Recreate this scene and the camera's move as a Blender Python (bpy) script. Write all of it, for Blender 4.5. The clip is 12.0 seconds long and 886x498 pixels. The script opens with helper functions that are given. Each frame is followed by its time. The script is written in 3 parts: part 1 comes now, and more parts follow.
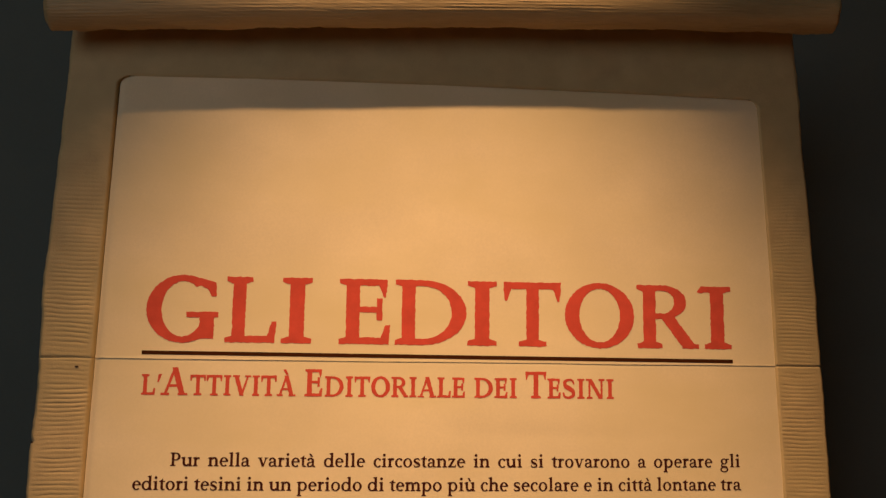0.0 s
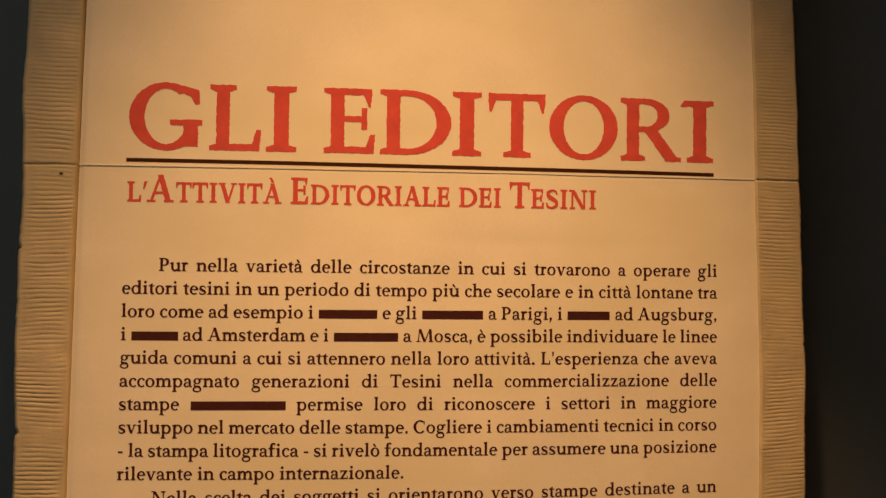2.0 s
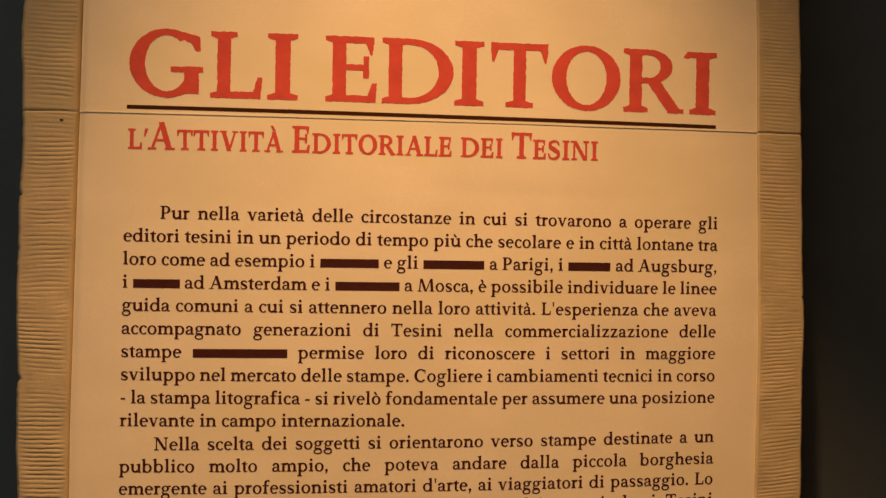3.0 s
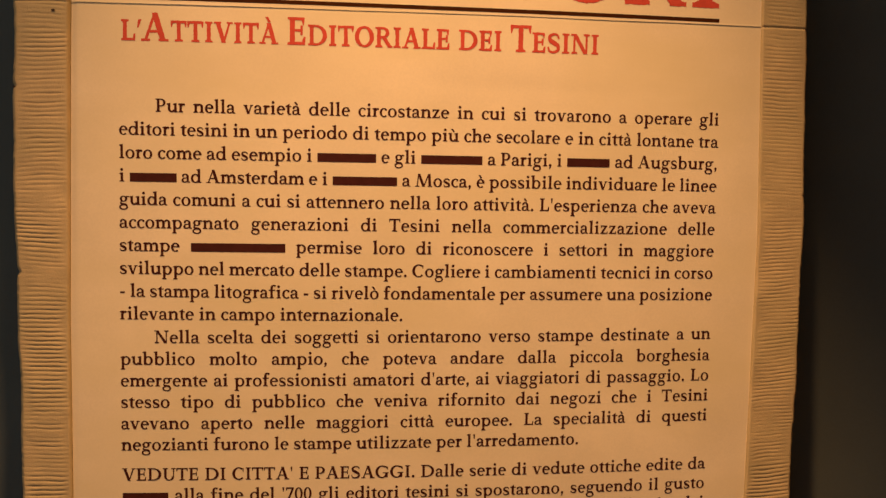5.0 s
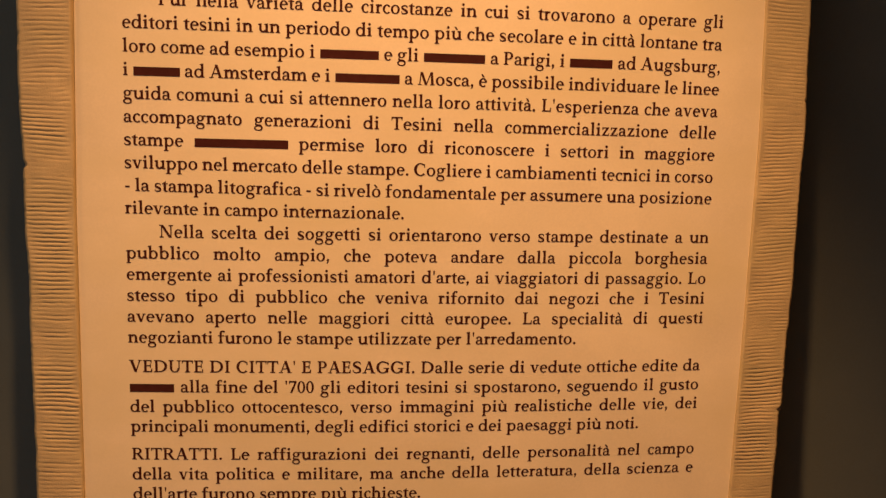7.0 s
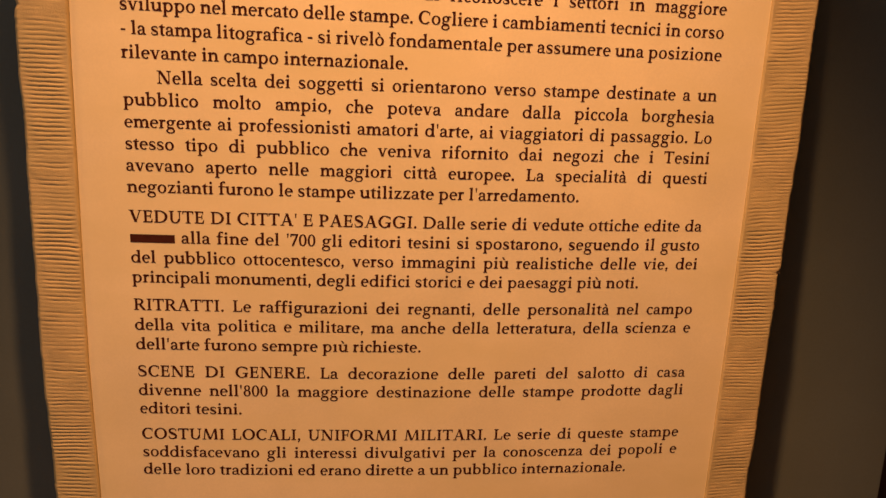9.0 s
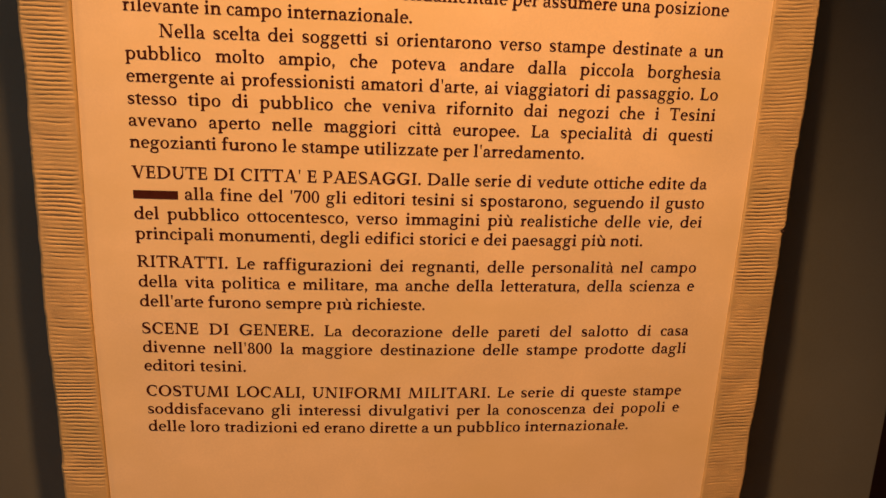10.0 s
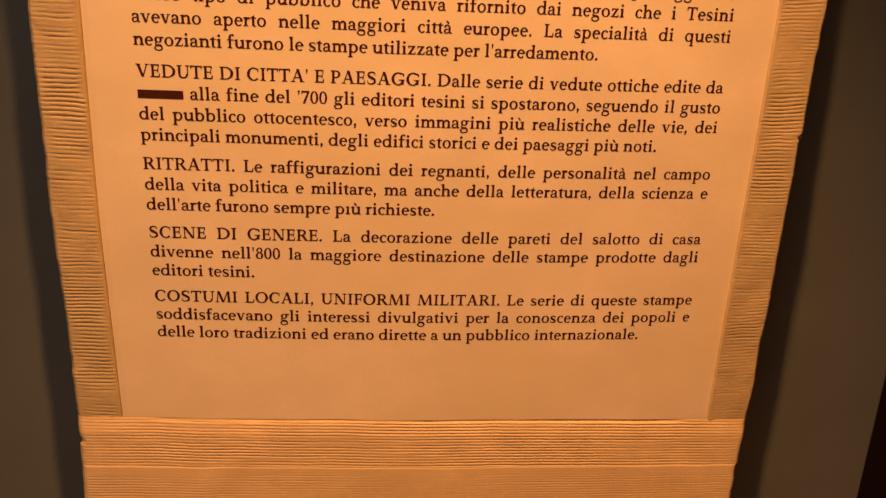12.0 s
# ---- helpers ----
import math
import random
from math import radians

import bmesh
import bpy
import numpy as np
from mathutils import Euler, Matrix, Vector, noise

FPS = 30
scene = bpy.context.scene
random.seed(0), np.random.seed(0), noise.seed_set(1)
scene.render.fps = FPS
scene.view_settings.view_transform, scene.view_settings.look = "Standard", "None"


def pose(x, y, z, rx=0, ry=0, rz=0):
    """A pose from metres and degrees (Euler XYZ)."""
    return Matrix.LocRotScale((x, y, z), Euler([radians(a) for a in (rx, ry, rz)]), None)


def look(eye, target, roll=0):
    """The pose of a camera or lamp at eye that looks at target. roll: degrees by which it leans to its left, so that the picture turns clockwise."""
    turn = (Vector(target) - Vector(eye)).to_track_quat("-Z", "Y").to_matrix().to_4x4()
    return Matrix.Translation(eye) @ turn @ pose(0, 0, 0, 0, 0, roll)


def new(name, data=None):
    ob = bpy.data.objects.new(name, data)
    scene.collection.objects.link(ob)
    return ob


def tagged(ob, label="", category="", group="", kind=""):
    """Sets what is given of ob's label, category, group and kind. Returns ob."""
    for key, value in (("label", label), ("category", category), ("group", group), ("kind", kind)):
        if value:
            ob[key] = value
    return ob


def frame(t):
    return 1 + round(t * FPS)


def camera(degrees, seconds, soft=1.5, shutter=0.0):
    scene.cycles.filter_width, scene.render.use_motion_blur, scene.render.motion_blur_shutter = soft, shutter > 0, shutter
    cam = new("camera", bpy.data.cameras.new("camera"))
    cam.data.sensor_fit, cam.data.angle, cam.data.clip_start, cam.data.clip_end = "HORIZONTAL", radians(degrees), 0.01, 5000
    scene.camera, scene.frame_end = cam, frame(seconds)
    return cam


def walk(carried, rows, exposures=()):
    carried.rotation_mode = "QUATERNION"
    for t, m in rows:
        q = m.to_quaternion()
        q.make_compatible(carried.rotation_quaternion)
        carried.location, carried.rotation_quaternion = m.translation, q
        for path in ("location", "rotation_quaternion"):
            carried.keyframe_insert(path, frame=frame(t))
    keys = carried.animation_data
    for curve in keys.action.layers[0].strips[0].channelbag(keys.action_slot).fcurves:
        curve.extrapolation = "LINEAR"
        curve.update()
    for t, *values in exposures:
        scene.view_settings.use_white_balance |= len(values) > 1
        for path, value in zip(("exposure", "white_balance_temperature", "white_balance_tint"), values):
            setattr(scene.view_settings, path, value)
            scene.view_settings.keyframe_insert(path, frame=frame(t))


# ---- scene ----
cam = camera(54.9, 12.0, soft=1.38)
PATH = [
    (0, (-0.05, -0.549, 1.597), (0.12, 1.427, 1.86), 0.7),
    (0.5, (-0.048, -0.548, 1.576), (0.145, 1.432, 1.783), 0.2),
    (1, (-0.049, -0.549, 1.558), (0.161, 1.434, 1.709), 0.4),
    (1.5, (-0.048, -0.55, 1.548), (0.16, 1.437, 1.636), 0.4),
    (2, (-0.051, -0.547, 1.536), (0.165, 1.441, 1.579), 0.6),
    (2.5, (-0.051, -0.545, 1.527), (0.163, 1.444, 1.528), 0.6),
    (3, (-0.054, -0.547, 1.522), (0.171, 1.44, 1.499), 0.9),
    (5, (-0.049, -0.547, 1.492), (0.166, 1.435, 1.334), 0.9),
    (5.5, (-0.048, -0.548, 1.481), (0.165, 1.43, 1.275), 1.4),
    (6, (-0.048, -0.552, 1.475), (0.16, 1.425, 1.249), 1.5),
    (6.5, (-0.048, -0.554, 1.468), (0.162, 1.418, 1.213), 1.3),
    (7, (-0.047, -0.556, 1.46), (0.158, 1.414, 1.185), 1.5),
    (7.2, (-0.049, -0.556, 1.454), (0.161, 1.414, 1.175), 1.6),
    (8.8, (-0.053, -0.555, 1.428), (0.163, 1.378, 0.961), 2.4),
    (9, (-0.053, -0.557, 1.421), (0.173, 1.372, 0.947), 2.4),
    (9.5, (-0.057, -0.557, 1.414), (0.17, 1.366, 0.913), 2.3),
    (10, (-0.057, -0.558, 1.408), (0.175, 1.357, 0.88), 2.5),
    (10.5, (-0.059, -0.56, 1.399), (0.179, 1.342, 0.83), 2.5),
    (11, (-0.059, -0.561, 1.39), (0.164, 1.332, 0.785), 2.6),
    (11.5, (-0.058, -0.559, 1.382), (0.155, 1.325, 0.745), 2.4),
    (12, (-0.058, -0.559, 1.379), (0.16, 1.321, 0.73), 2.6),
]
EXPOSURE = [(0.0, -0.32, 5600, 10), (3.0, -0.28, 5820, 12.5), (6.0, -0.07, 6400, 21.5), (9.0, 0.14, 7280, 31), (12.0, 0.31, 8470, 41)]
walk(cam, [(t, look(eye, target, roll)) for t, eye, target, roll in PATH], EXPOSURE)

# ---- light: one warm spotlight above the panel, weak cool daylight from a window behind the viewer ----
world = bpy.data.worlds.new("sky")
world.use_nodes = True
sky = world.node_tree.nodes.new("ShaderNodeTexSky")
sky.sky_type, sky.sun_disc = "NISHITA", False
sky.sun_elevation, sky.sun_rotation = radians(35), radians(120)
world.node_tree.links.new(sky.outputs[0], world.node_tree.nodes["Background"].inputs[0])
world.node_tree.nodes["Background"].inputs[1].default_value = 0.06
scene.world = world

WALL_Y = 0.152
spot = bpy.data.lights.new("spotlight", "SPOT")
spot.energy, spot.color = 106.0, (1.0, 0.56, 0.24)
spot.spot_size, spot.spot_blend, spot.shadow_soft_size = radians(51.6), 0.85, 0.012
tagged(new("spotlight", spot)).matrix_world = look((-0.05, -0.42, 2.45), (0.066, 0.0, 0.30))

daylight = bpy.data.lights.new("window_daylight", "AREA")
daylight.shape, daylight.size, daylight.size_y = "RECTANGLE", 1.2, 1.3
daylight.energy, daylight.color = 7.6, (1.0, 0.96, 0.91)
new("window_daylight", daylight).matrix_world = look((-1.3, -1.99, 2.15), (-0.45, 0.0, 1.6))

# an added, unseen fill lamp: lights the floor before the panel for warm bounce
pool = bpy.data.lights.new("added_floor_fill", "SPOT")
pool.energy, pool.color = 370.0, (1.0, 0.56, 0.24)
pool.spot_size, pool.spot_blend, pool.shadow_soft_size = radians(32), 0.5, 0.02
new("added_floor_fill", pool).matrix_world = look((0.45, -1.25, 2.9), (0.40, -0.95, 0.0))


# ---- materials ----
def material(name, colour, rough=0.8, dark=0.85, scale=30.0, fine=900.0, bump=0.15, depth=0.0004, specular=0.3, stretch=(1, 1, 1), aged=None, age_scale=7.0):
    """A mottled surface: two scales of colour variation and a fine relief."""
    mat = bpy.data.materials.new(name)
    mat.use_nodes = True
    tree = mat.node_tree
    link, bsdf = tree.links.new, tree.nodes["Principled BSDF"]
    where = tree.nodes.new("ShaderNodeTexCoord")
    squash = tree.nodes.new("ShaderNodeMapping")
    squash.inputs["Scale"].default_value = stretch
    link(where.outputs["Object"], squash.inputs[0])
    broad, grain = tree.nodes.new("ShaderNodeTexNoise"), tree.nodes.new("ShaderNodeTexNoise")
    for node, size, detail in ((broad, scale, 5.0), (grain, fine, 3.0)):
        link(squash.outputs[0], node.inputs["Vector"])
        node.inputs["Scale"].default_value, node.inputs["Detail"].default_value = size, detail
    both = tree.nodes.new("ShaderNodeMath")
    both.operation = "MULTIPLY_ADD"
    both.inputs[1].default_value = 0.35
    link(grain.outputs[0], both.inputs[0])
    link(broad.outputs[0], both.inputs[2])
    ramp = tree.nodes.new("ShaderNodeValToRGB")
    ramp.color_ramp.elements[0].position, ramp.color_ramp.elements[1].position = 0.42, 0.86
    ramp.color_ramp.elements[0].color = (*[c * dark for c in colour], 1)
    ramp.color_ramp.elements[1].color = (*colour, 1)
    link(both.outputs[0], ramp.inputs[0])
    shade = ramp.outputs[0]
    if aged:
        # yellowed patches of their own shape, drawn out sideways
        blotch, soft, mix = tree.nodes.new("ShaderNodeTexNoise"), tree.nodes.new("ShaderNodeMapRange"), tree.nodes.new("ShaderNodeMixRGB")
        drawn = tree.nodes.new("ShaderNodeMapping")
        drawn.inputs["Scale"].default_value = (0.7, 1, 1.6)
        link(where.outputs["Object"], drawn.inputs[0])
        link(drawn.outputs[0], blotch.inputs["Vector"])
        blotch.inputs["Scale"].default_value, blotch.inputs["Detail"].default_value, blotch.inputs["Roughness"].default_value = age_scale, 6.0, 0.6
        soft.inputs["From Min"].default_value, soft.inputs["From Max"].default_value = 0.42, 0.68
        link(blotch.outputs[0], soft.inputs["Value"])
        link(soft.outputs[0], mix.inputs[0])
        link(shade, mix.inputs[1])
        mix.inputs[2].default_value = (*aged, 1)
        shade = mix.outputs[0]
    link(shade, bsdf.inputs["Base Color"])
    relief = tree.nodes.new("ShaderNodeBump")
    relief.inputs["Strength"].default_value, relief.inputs["Distance"].default_value = bump, depth
    link(both.outputs[0], relief.inputs["Height"])
    link(relief.outputs[0], bsdf.inputs["Normal"])
    bsdf.inputs["Roughness"].default_value = rough
    bsdf.inputs["Specular IOR Level"].default_value = specular
    return mat


PAPER = material("cream_paper", (0.855, 0.685, 0.405), 0.75, 0.85, 14.0, 700.0, 0.12, 0.0003, aged=(0.745, 0.595, 0.312))
# hide darkened for the roll; the dimness of its underside is in this colour
SHADED_HIDE = material("shade_darkened_hide", (0.47, 0.325, 0.135), 0.6, 0.62, 70.0, 900.0, 1.0, 0.0009, specular=0.45, stretch=(0.10, 1, 1))
HIDE = material("tan_ribbed_hide", (0.585, 0.422, 0.190), 0.7, 0.78, 55.0, 1300.0, 0.85, 0.0006, specular=0.35, aged=(0.475, 0.357, 0.155), age_scale=16.0)
# a paler tone of the ribbed hide for the lower band and fold
BAND_HIDE = material("paler_ribbed_hide", (0.72, 0.500, 0.232), 0.65, 0.80, 45.0, 1300.0, 0.85, 0.0006, specular=0.4, aged=(0.62, 0.440, 0.200), age_scale=14.0)
STAIN = material("dark_stain", (0.06, 0.035, 0.02), 0.9, 0.6, 400.0)
CORE = material("dark_backing", (0.22, 0.15, 0.09), 0.9)
INK = material("black_brown_ink", (0.068, 0.018, 0.012), 0.8, 0.75, 200.0, 1500.0, 0.1, specular=0.02)
RED = material("red_ink", (0.62, 0.083, 0.045), 0.7, 0.82, 120.0, 1500.0, 0.1, specular=0.05)
RULE = material("dark_brown_rule_ink", (0.060, 0.018, 0.004), 0.9, 0.7, 200.0, specular=0.0)
BOARD = material("grey_board_paint", (0.114, 0.129, 0.106), 0.85, 0.88, 9.0, 350.0, 0.3, 0.0006)
PLASTER = material("cream_room_plaster", (0.58, 0.50, 0.38), 0.9, 0.9, 3.0, 60.0, 0.2, 0.002)
# near-black colour stands in for the unlit gap beside the display wall
UNLIT_GAP = material("unlit_gap_dark", (0.045, 0.022, 0.018), 0.9, 0.8, 6.0, 90.0, 0.2, 0.001)
FLOOR = material("warm_wood_floor", (0.42, 0.26, 0.15), 0.6, 0.8, 5.0, 80.0, 0.2, 0.001)


# ---- small tools ----
def lattice(seed, n=256):
    return np.random.RandomState(seed).rand(n, n) * 2 - 1


LATTICES = [lattice(s) for s in range(8)]


def bumps(u, v, seed=0):
    """Smooth value noise between -1 and 1."""
    grid = LATTICES[seed % 8]
    u, v = np.broadcast_arrays(np.asarray(u, float), np.asarray(v, float))
    i, j = np.floor(u).astype(int), np.floor(v).astype(int)
    a, b = u - i, v - j
    a, b = a * a * (3 - 2 * a), b * b * (3 - 2 * b)
    i0, i1, j0, j1 = i % 256, (i + 1) % 256, j % 256, (j + 1) % 256
    return (grid[i0, j0] * (1 - a) + grid[i1, j0] * a) * (1 - b) + (grid[i0, j1] * (1 - a) + grid[i1, j1] * a) * b


def mesh_object(name, verts, faces, mat, parent=None, smooth=True, label=""):
    data = bpy.data.meshes.new(name)
    data.from_pydata([tuple(v) for v in verts], [], faces)
    data.materials.append(mat)
    if smooth:
        data.shade_smooth()
    data.update()
    ob = new(name, data)
    ob.parent = parent
    return tagged(ob, label)


def sheet_object(name, x, y, z, mat, parent=None, label="", flip=False):
    """A mesh from three equal grids of coordinates."""
    rows, cols = x.shape
    verts = np.stack([x, y, z], -1).reshape(-1, 3)
    at = np.arange(rows * cols).reshape(rows, cols)
    quads = np.stack([at[:-1, :-1], at[:-1, 1:], at[1:, 1:], at[1:, :-1]], -1).reshape(-1, 4)
    if flip:
        quads = quads[:, ::-1]
    return mesh_object(name, verts.tolist(), quads.tolist(), mat, parent, True, label)


def part(name, bm, mat, parent, label=""):
    data = bpy.data.meshes.new(name)
    bm.to_mesh(data)
    bm.free()
    data.materials.append(mat)
    ob = new(name, data)
    ob.parent = parent
    return tagged(ob, label)


def box(name, low, high, mat, parent=None, bevel=0.0, label=""):
    bm = bmesh.new()
    bmesh.ops.create_cube(bm, size=1)
    for v in bm.verts:
        v.co = Vector([low[k] + (v.co[k] + 0.5) * (high[k] - low[k]) for k in range(3)])
    if bevel:
        bmesh.ops.bevel(bm, geom=bm.edges[:], offset=bevel, segments=2, affect="EDGES")
    return part(name, bm, mat, parent, label)


# ---- the room that closes the place ----
def room():
    x0, x1, y0, y1, top = -3.0, 2.6, -2.0, 0.5, 3.0
    parts = [
        ("floor", (x0, y0, -0.1), (x1, y1, 0.0), FLOOR),
        ("ceiling", (x0, y0, top), (x1, y1, top + 0.1), PLASTER),
        ("wall_north", (x0, y1, 0), (x1, y1 + 0.15, top), UNLIT_GAP),
        ("wall_east", (x1, y0, 0), (x1 + 0.15, y1, top), PLASTER),
        ("wall_west", (x0 - 0.15, y0, 0), (x0, y1, top), PLASTER),
    ]
    for name, low, high, mat in parts:
        tagged(box(name, low, high, mat), "plain dim %s closing the exhibition room" % name.split("_")[0], name.split("_")[0], kind="structure")
    south = tagged(new("wall_south"), "plain dim wall with a window opening facing the panel", "wall", kind="structure")
    wx0, wx1, wz0, wz1 = -1.9, -0.7, 1.5, 2.8
    box("wall_piece", (x0, y0 - 0.15, 0), (wx0, y0, top), PLASTER, south)
    box("wall_piece", (wx1, y0 - 0.15, 0), (x1, y0, top), PLASTER, south)
    box("wall_piece", (wx0, y0 - 0.15, 0), (wx1, y0, wz0), PLASTER, south)
    box("wall_piece", (wx0, y0 - 0.15, wz1), (wx1, y0, top), PLASTER, south)
    board = box("wall_display", (-0.95, WALL_Y, 0.0), (0.474, WALL_Y + 0.05, 3.0), BOARD, bevel=0.002)
    tagged(board, "dark grey painted display wall behind the parchment panel", "wall", kind="structure")


room()


# ---- the parchment panel ----
def bow(x):
    """How far the panel's face bulges towards the viewer."""
    return -0.0049 + 0.13 * np.asarray(x) ** 2


def ripple(x, z):
    """Slight unevenness of the printed paper."""
    return 0.00028 * bumps(x * 9 + 3.1, z * 7 + 1.7, 1) + 0.00009 * bumps(x * 26, z * 31, 2) + 0.00004 * bumps(x * 7, z * 85, 4) * np.clip(0.5 + bumps(x * 5, z * 9, 5), 0, 1) + 0.00016 * np.exp(-((z - 1.553 + 0.02 * x) / 0.004) ** 2) * np.clip(1 - np.abs(x - 0.06) / 0.12, 0, 1)


SEAM = 1.5970
PROUD = 0.00032
SHEET_TOP, SHEET_BOTTOM = 1.7785, 1.0540


def fillet(z):
    """Rounding of the opening's upper corners."""
    d = np.clip((np.asarray(z) - (SHEET_TOP - 0.006)) / 0.006, 0, 1)
    return 0.006 * (1 - np.sqrt(1 - d * d))


def inner_left(z):
    return fillet(z) + np.interp(z, (1.05, 1.2, 1.4, 1.57, 1.65, 1.78), (-0.2195, -0.2235, -0.2230, -0.2200, -0.2180, -0.2142))


def inner_right(z):
    return -fillet(z) + np.interp(z, (1.05, 1.3, 1.46, 1.6, 1.66, 1.78), (0.2193, 0.2226, 0.2236, 0.2196, 0.2182, 0.2130))


def frayed(z, seed):
    return 0.0009 * bumps(z * 28, 0.5, seed) + 0.0005 * bumps(z * 90, 3.5, seed) + 0.00025 * bumps(z * 330, 7.5, seed)


def outer_left(z):
    base = np.interp(z, (0.9, 1.1, 1.2, 1.5, 1.59, 1.65, 1.7, 1.83), (-0.2505, -0.2514, -0.2544, -0.2556, -0.2526, -0.2538, -0.2512, -0.2468))
    nick = 0.0009 * np.exp(-((z - 1.546) / 0.0018) ** 2) + 0.0016 * np.exp(-((z - 1.031) / 0.003) ** 2) + 0.0012 * np.exp(-((z - 1.432) / 0.002) ** 2)
    return base + frayed(z, 3) + nick


def outer_right(z):
    base = np.interp(z, (0.9, 1.0, 1.045, 1.065, 1.266, 1.274, 1.45, 1.5, 1.6, 1.72, 1.83), (0.2475, 0.2500, 0.2528, 0.2552, 0.2560, 0.2578, 0.2583, 0.2570, 0.2540, 0.2484, 0.2436))
    nick = 0.0017 * np.exp(-((z - 1.2695) / 0.0016) ** 2) + 0.0007 * np.exp(-((z - 1.486) / 0.0015) ** 2)
    return base + frayed(z, 4) - nick


def section(z):
    """The piece above the seam lies a little proud of the one below."""
    return np.where(np.asarray(z) > SEAM, -PROUD, 0.0)


panel = tagged(new("parchment_panel"), "tan parchment scroll panel with ribbed borders and printed Italian text", "exhibition panel")


def band_top(x):
    """Upper edge of the lower band, which drops a little to one side."""
    return 1.0568 - 0.012 * (x + 0.22) - 0.02 * np.clip(x - 0.05, 0, 1) + 0.0006 * bumps(x * 30, 2.5, 1)


def printed_sheet(z0, z1, label):
    zs, us = np.linspace(z0, z1, max(40, int((z1 - z0) / 0.003))), np.concatenate([np.linspace(0, 0.02, 14), np.linspace(0.025, 0.975, 110), np.linspace(0.98, 1, 14)])
    if z1 > SHEET_TOP:
        zs = np.concatenate([np.linspace(z0, z0 + 0.006, 13), np.linspace(z0 + 0.009, z1 - 0.012, 56), np.linspace(z1 - 0.0115, z1, 24)])
    z, u = np.meshgrid(zs, us, indexing="ij")
    left, right = inner_left(z) + np.interp(z, (1.2, 1.6), (0.0002, 0.0004)), inner_right(z) + 0.0003
    x = left + u * (right - left)
    y = bow(x) + ripple(x, z) + section(0.5 * (z0 + z1)) + np.interp(z, (1.3, 1.45, 1.6, 1.70), (0.0008, 0.0013, 0.0020, 0.0012)) * np.exp(-((x - left) / 0.0026) ** 2)
    if z0 > SHEET_BOTTOM:
        y = y - 0.00016 * (0.6 + bumps(x * 14, 0.4, 2)) * np.exp(-((z - z0) / 0.0009))
        z = z + 0.0002 * bumps(x * 18, 0.9, 3) * np.exp(-((z - z0) / 0.0009))
    if z0 < SHEET_BOTTOM:
        share = (z1 - z) / (z1 - z0)
        z = z1 - share * (z1 - band_top(x) + 0.0010)
    return sheet_object("printed_sheet", x, y, z, PAPER, panel, label)


def ribs(x, z, seed, middle, strength=1.0, pitch=0.0033, sway=1.0):
    """Height of the pressed horizontal ribs, patchy and slightly wavy."""
    turn = z / pitch + sway * (0.7 * bumps(z * 22, 0.3, seed) + 0.24 * bumps(x * 55, z * 75, seed + 1) + (x - middle) / 0.0034 * 0.09 * bumps(z * 16, 5.2, seed + 2)) + 0.07 * bumps(x * 230, z * 280, seed + 5)
    # each groove has its own depth and its own ends
    groove = np.floor(turn - 0.25)
    own = 0.42 * bumps(x * 95 + groove * 3.7, groove * 0.61 + 0.4, seed + 4) + 0.25 * bumps(x * 30 + groove * 5.3, groove * 0.37, seed + 5)
    patch = np.clip(0.66 + 0.62 * bumps(z * 42, x * 34, seed + 3) + own, 0.04, 1.25)
    wave = 1 - patch * (0.5 - 0.5 * np.sin(2 * np.pi * turn)) ** 2.2
    return strength * (0.00050 * wave + 0.00005 * bumps(x * 900, z * 1100, seed + 6))


